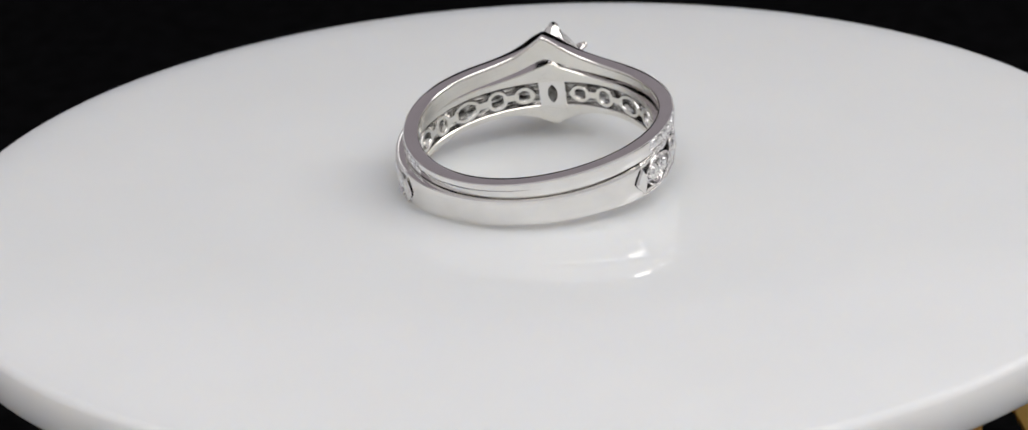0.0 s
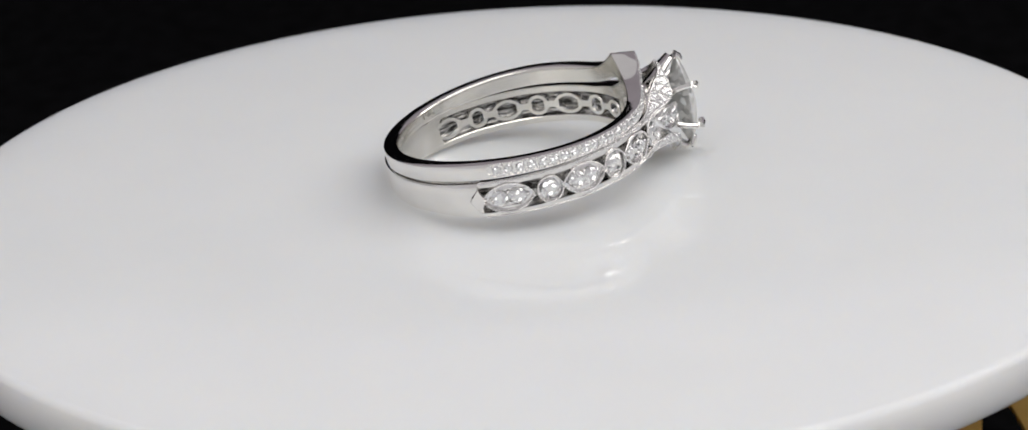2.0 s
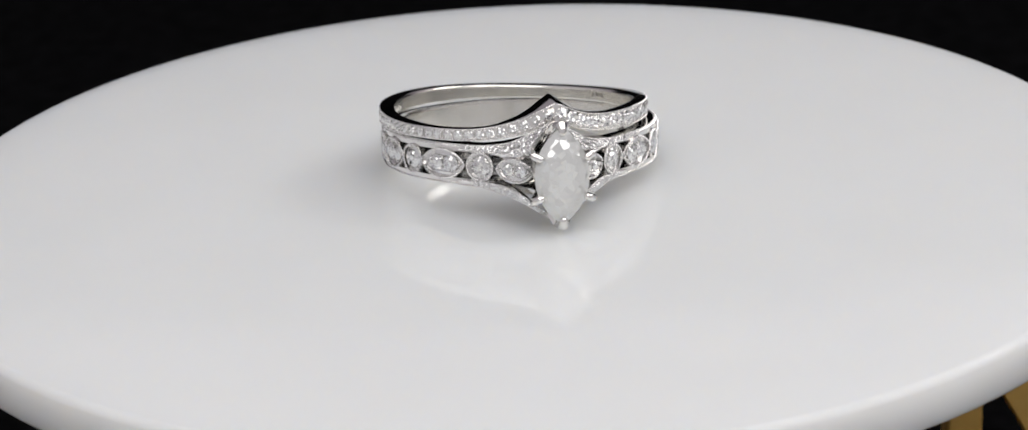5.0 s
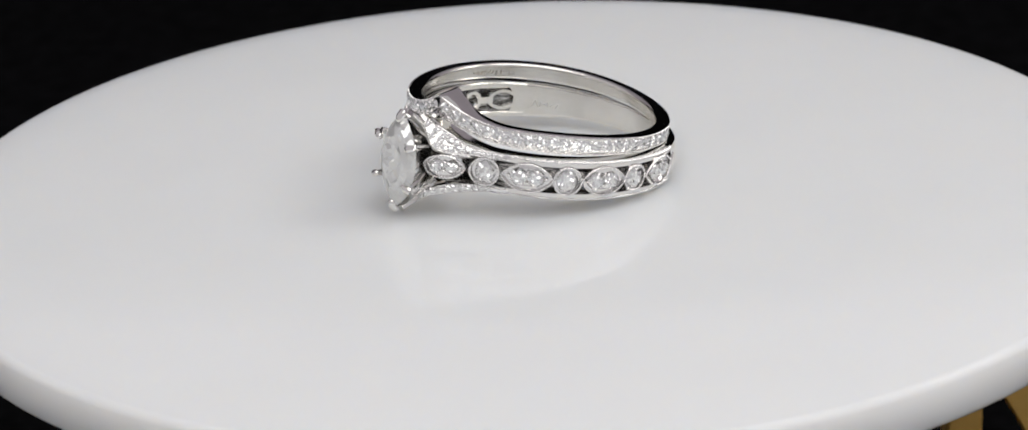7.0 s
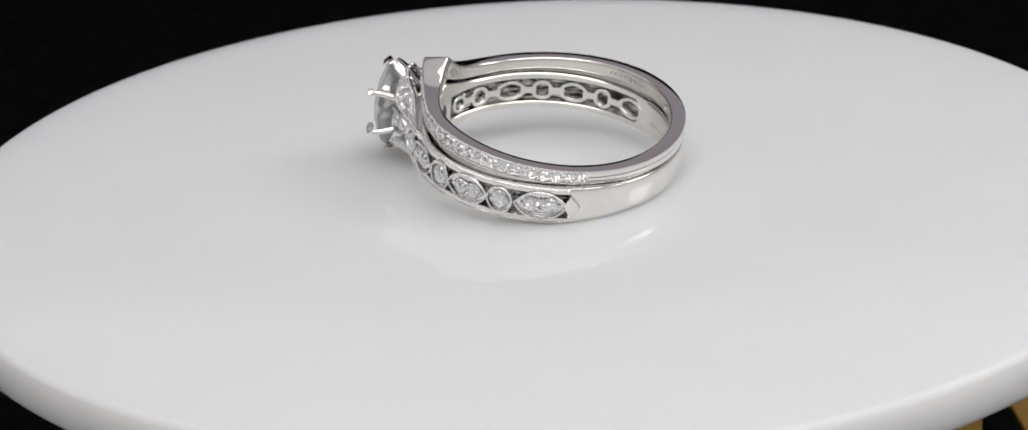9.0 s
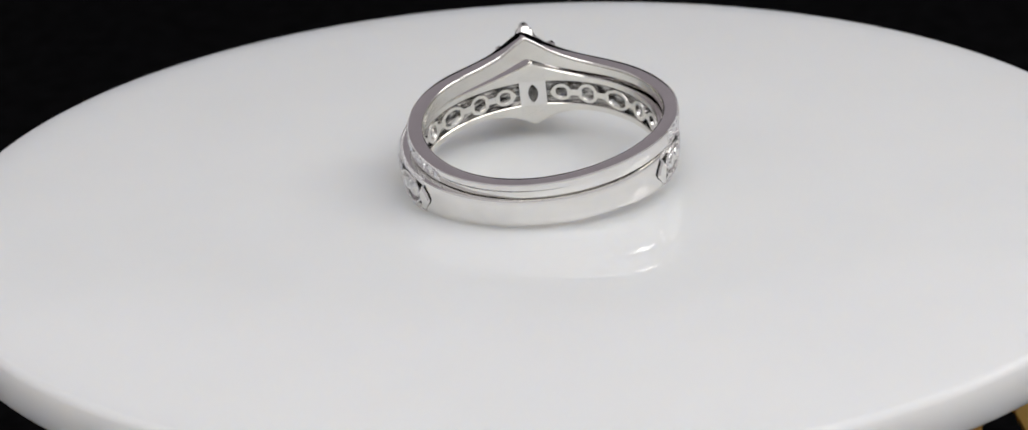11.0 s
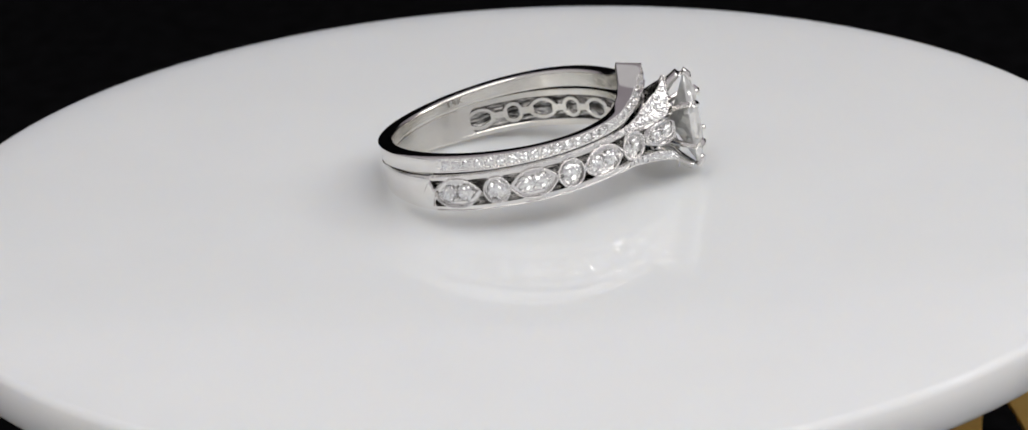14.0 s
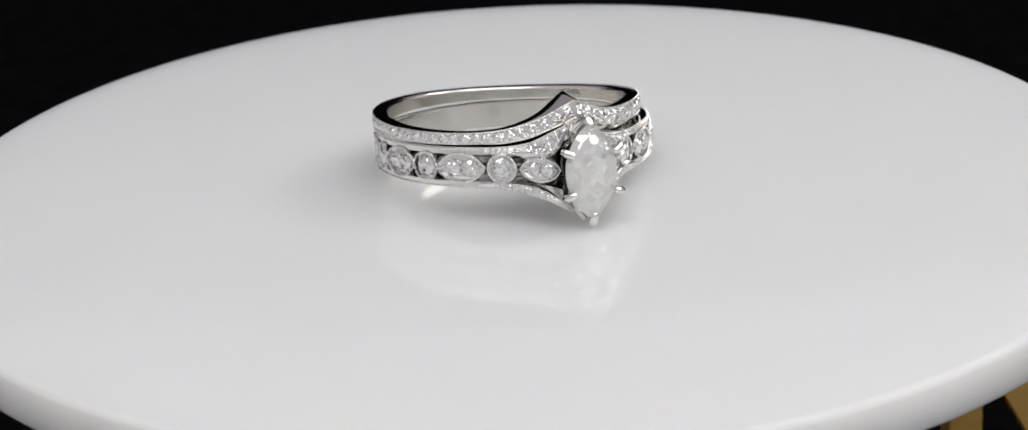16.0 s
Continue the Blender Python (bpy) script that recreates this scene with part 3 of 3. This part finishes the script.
def wedding_band():
    band = new("wedding_band")
    tagged(band, "white gold chevron wedding band with pave diamonds, stacked on another ring", "ring")

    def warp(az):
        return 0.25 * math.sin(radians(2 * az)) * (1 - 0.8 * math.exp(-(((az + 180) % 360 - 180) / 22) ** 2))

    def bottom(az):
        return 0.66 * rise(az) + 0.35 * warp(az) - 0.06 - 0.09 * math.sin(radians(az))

    def middle(az):
        return (bottom(az) + crest(az)) / 2

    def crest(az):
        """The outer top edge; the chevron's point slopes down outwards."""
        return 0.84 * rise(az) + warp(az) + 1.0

    def oval(az):
        return 0.13 * math.cos(radians(2 * az)) + 0.015

    def face(az):
        """The band's outer radius, thicker at the chevron's point."""
        return table(abs((az + 180) % 360 - 180), [(0, 10.18), (4, 10.06), (10, 9.75), (18, 9.50), (26, 9.40)]) - oval(az)

    def body(az):
        a = abs((az + 180) % 360 - 180)
        z0, z1 = bottom(az), crest(az)
        zi = z1 + 0.22 * rise(az)
        d = 0.06 if a < 123.0 else 0.0
        r0, r1, c, k = 8.34 - oval(az), face(az), 0.10, 0.03
        e = 0.12 + table(a, [(120.5, 0.0), (123.4, 0.40)])
        return [(r0 + c, z0), (r0 + k, z0 + k), (r0, z0 + c), (r0, z0 + c + 0.04), (r0, zi - 0.25), (r0, zi - 0.20), (r0 + 0.03, zi - 0.10), (r0 + 0.08, zi - 0.03), (r0 + 0.16, zi), (r1 - 0.10, z1), (r1 - 0.03, z1 - 0.03), (r1, z1 - 0.09),
                (r1, z1 - e), (r1 - d, z1 - e - 0.02), (r1 - d, z0 + e + 0.02), (r1, z0 + e), (r1, z0 + 0.06), (r1 - 0.02, z0 + 0.02), (r1 - 0.06, z0)]
    satin_inside(part("band_body", sweep(steps(-180, 179.2, 0.8), body, True), WHITE_GOLD, band, sharp=40))
    grains = bmesh.new()
    az = 2.45
    while az < 122:
        for s in (1, -1):
            stone(band, frame_at(s * az, face(az) - 0.04, middle(s * az)), 0.40 + 0.055 * s, az * s)
            for v in (-0.31, 0.31):
                g = s * (az + 2.42)
                bead(grains, polar(g, face(g) - 0.07, middle(g) + v * (1 + 0.2 * rise(g))), 0.125 * MM, polar(g, 1, 0), 6)
        az += 4.85
    g = 0.0
    while g < 122:
        for s in (1, -1):
            for v in (bottom(s * g) + 0.055, crest(s * g) - 0.055):
                bead(grains, polar(s * g, face(g) - 0.015, v), 0.06 * MM, polar(s * g, 1, 0), 5)
        g += 0.95
    part("setting_grain", grains, GRAIN_GOLD, band, "tiny metal grains between the stones")["kind"] = "stuff"
    return band


def engraving(parent, strokes, az0, r, z0, name, label):
    """Fine raised strokes on a finger side; strokes are thin boxes (u0, v0, u1, v1, width) in millimetres, read from within."""
    bm = bmesh.new()
    for u0, v0, u1, v1, w in strokes:
        d = Vector((u1 - u0, v1 - v0))
        n = Vector((-d.y, d.x)).normalized() * (w / 2)
        quad = [(u0 + n.x, v0 + n.y), (u1 + n.x, v1 + n.y), (u1 - n.x, v1 - n.y), (u0 - n.x, v0 - n.y)]
        lo = [bm.verts.new(polar(az0 - math.degrees(u / r), r + 0.02, z0 + v)) for u, v in quad]
        hi = [bm.verts.new(polar(az0 - math.degrees(u / r), r - 0.012, z0 + v)) for u, v in quad]
        bm.faces.new(hi)
        for i in range(4):
            bm.faces.new((lo[i], lo[(i + 1) % 4], hi[(i + 1) % 4], hi[i]))
    return part(name, bm, FAINT_MARK, parent, label, smooth=False)


def hallmark(parent, az0, z0, r):
    """The stamp 14K from the built-in font, laid on the finger side."""
    curve = bpy.data.curves.new("hallmark", "FONT")
    curve.body, curve.size, curve.extrude, curve.resolution_u = "14K", 0.62, 0.01, 3
    tmp = new("hallmark_text", curve)
    me = bpy.data.meshes.new_from_object(tmp.evaluated_get(bpy.context.evaluated_depsgraph_get()))
    bpy.data.objects.remove(tmp)
    for v in me.vertices:
        u, w, d = v.co
        v.co = polar(az0 - math.degrees(u * 1.35 / r), r + 0.006 - d, z0 + w)
    me.materials.clear()
    me.materials.append(WORN_MARK)
    ob = new("hallmark", me)
    ob.parent = parent
    return tagged(ob, "stamped 14K hallmark")


# ---- build ----
platter = turntable_platter()
stand = display_stand()
TILT, UPHILL, HEAD = 7.8, 60.0, 80.3
normal = Vector((-math.sin(radians(TILT)) * math.cos(radians(UPHILL)), -math.sin(radians(TILT)) * math.sin(radians(UPHILL)), math.cos(radians(TILT))))
ahead = Vector((math.cos(radians(HEAD)), math.sin(radians(HEAD)), 0))
ahead = (ahead - normal * ahead.dot(normal)).normalized()
SEAT = Matrix((ahead.cross(normal), ahead, normal)).transposed().to_4x4()
SEAT.translation = Vector((0.09, -1.518, -0.950)) * MM
RING_POSE = pose(0.121 * MM, -0.303 * MM, 0.049 * MM) @ SEAT @ pose(0, 0.464 * MM, 0, 0.771, -0.617, -0.743)
BAND_POSE = pose(-0.117 * MM, 0.110 * MM, -0.074 * MM) @ SEAT @ pose(0.75 * MM, 0.15 * MM, 1.76 * MM, 1.43, 0.86, 4.6) @ pose(0, 0, 0, 0.567, -1.151, 0)
PLATTER_POSE = pose(0.630 * MM, -0.582 * MM, DISC_TOP * MM, 0.207, -0.116, 0)
ring = engagement_ring()
band = wedding_band()
hallmark(band, 121.0, 0.18, 8.34)
bars = [(0.0, 0.0, 0.25, 0.5, 0.07), (0.25, 0.5, 0.45, 0.0, 0.07), (0.6, 0.05, 0.6, 0.45, 0.07), (0.75, 0.25, 1.05, 0.25, 0.07), (1.15, 0.0, 1.15, 0.45, 0.07), (1.3, 0.1, 1.6, 0.3, 0.07), (1.75, 0.0, 1.95, 0.35, 0.07)]
engraving(ring, bars, -125.0, 8.42, -0.45, "engraved_mark", "worn illegible engraved mark")
engraving(band, [(0.3 * i + random.uniform(-0.07, 0.07), random.uniform(0.0, 0.15), 0.3 * i + random.uniform(-0.05, 0.25), random.uniform(0.25, 0.45), 0.09) for i in range(11)], -100.0, 8.34, 0.28, "engraved_mark", "worn illegible engraved mark")


def motions():
    """The platter turns clockwise at a steady pace and carries both rings."""
    times = [0.4 * i for i in range(41)]

    def slip(t):
        return table(t, [(13.6, 0.0), (14.4, -0.06), (15.2, -0.24), (16.0, -0.26)])
    for thing, rest in ((platter, PLATTER_POSE), (ring, RING_POSE), (band, BAND_POSE)):
        centre = (0.04, -2.65) if thing is platter else (0.064, -0.144)
        axis = pose(centre[0] * MM, centre[1] * MM, 0, 0.916, -0.112, 0)
        walk(thing, [(t, pose(0.0 if thing is platter else slip(t) * MM, 0, 0) @ axis @ pose(0, 0, 0, 0, 0, -31.659 * t) @ rest) for t in times])


motions()
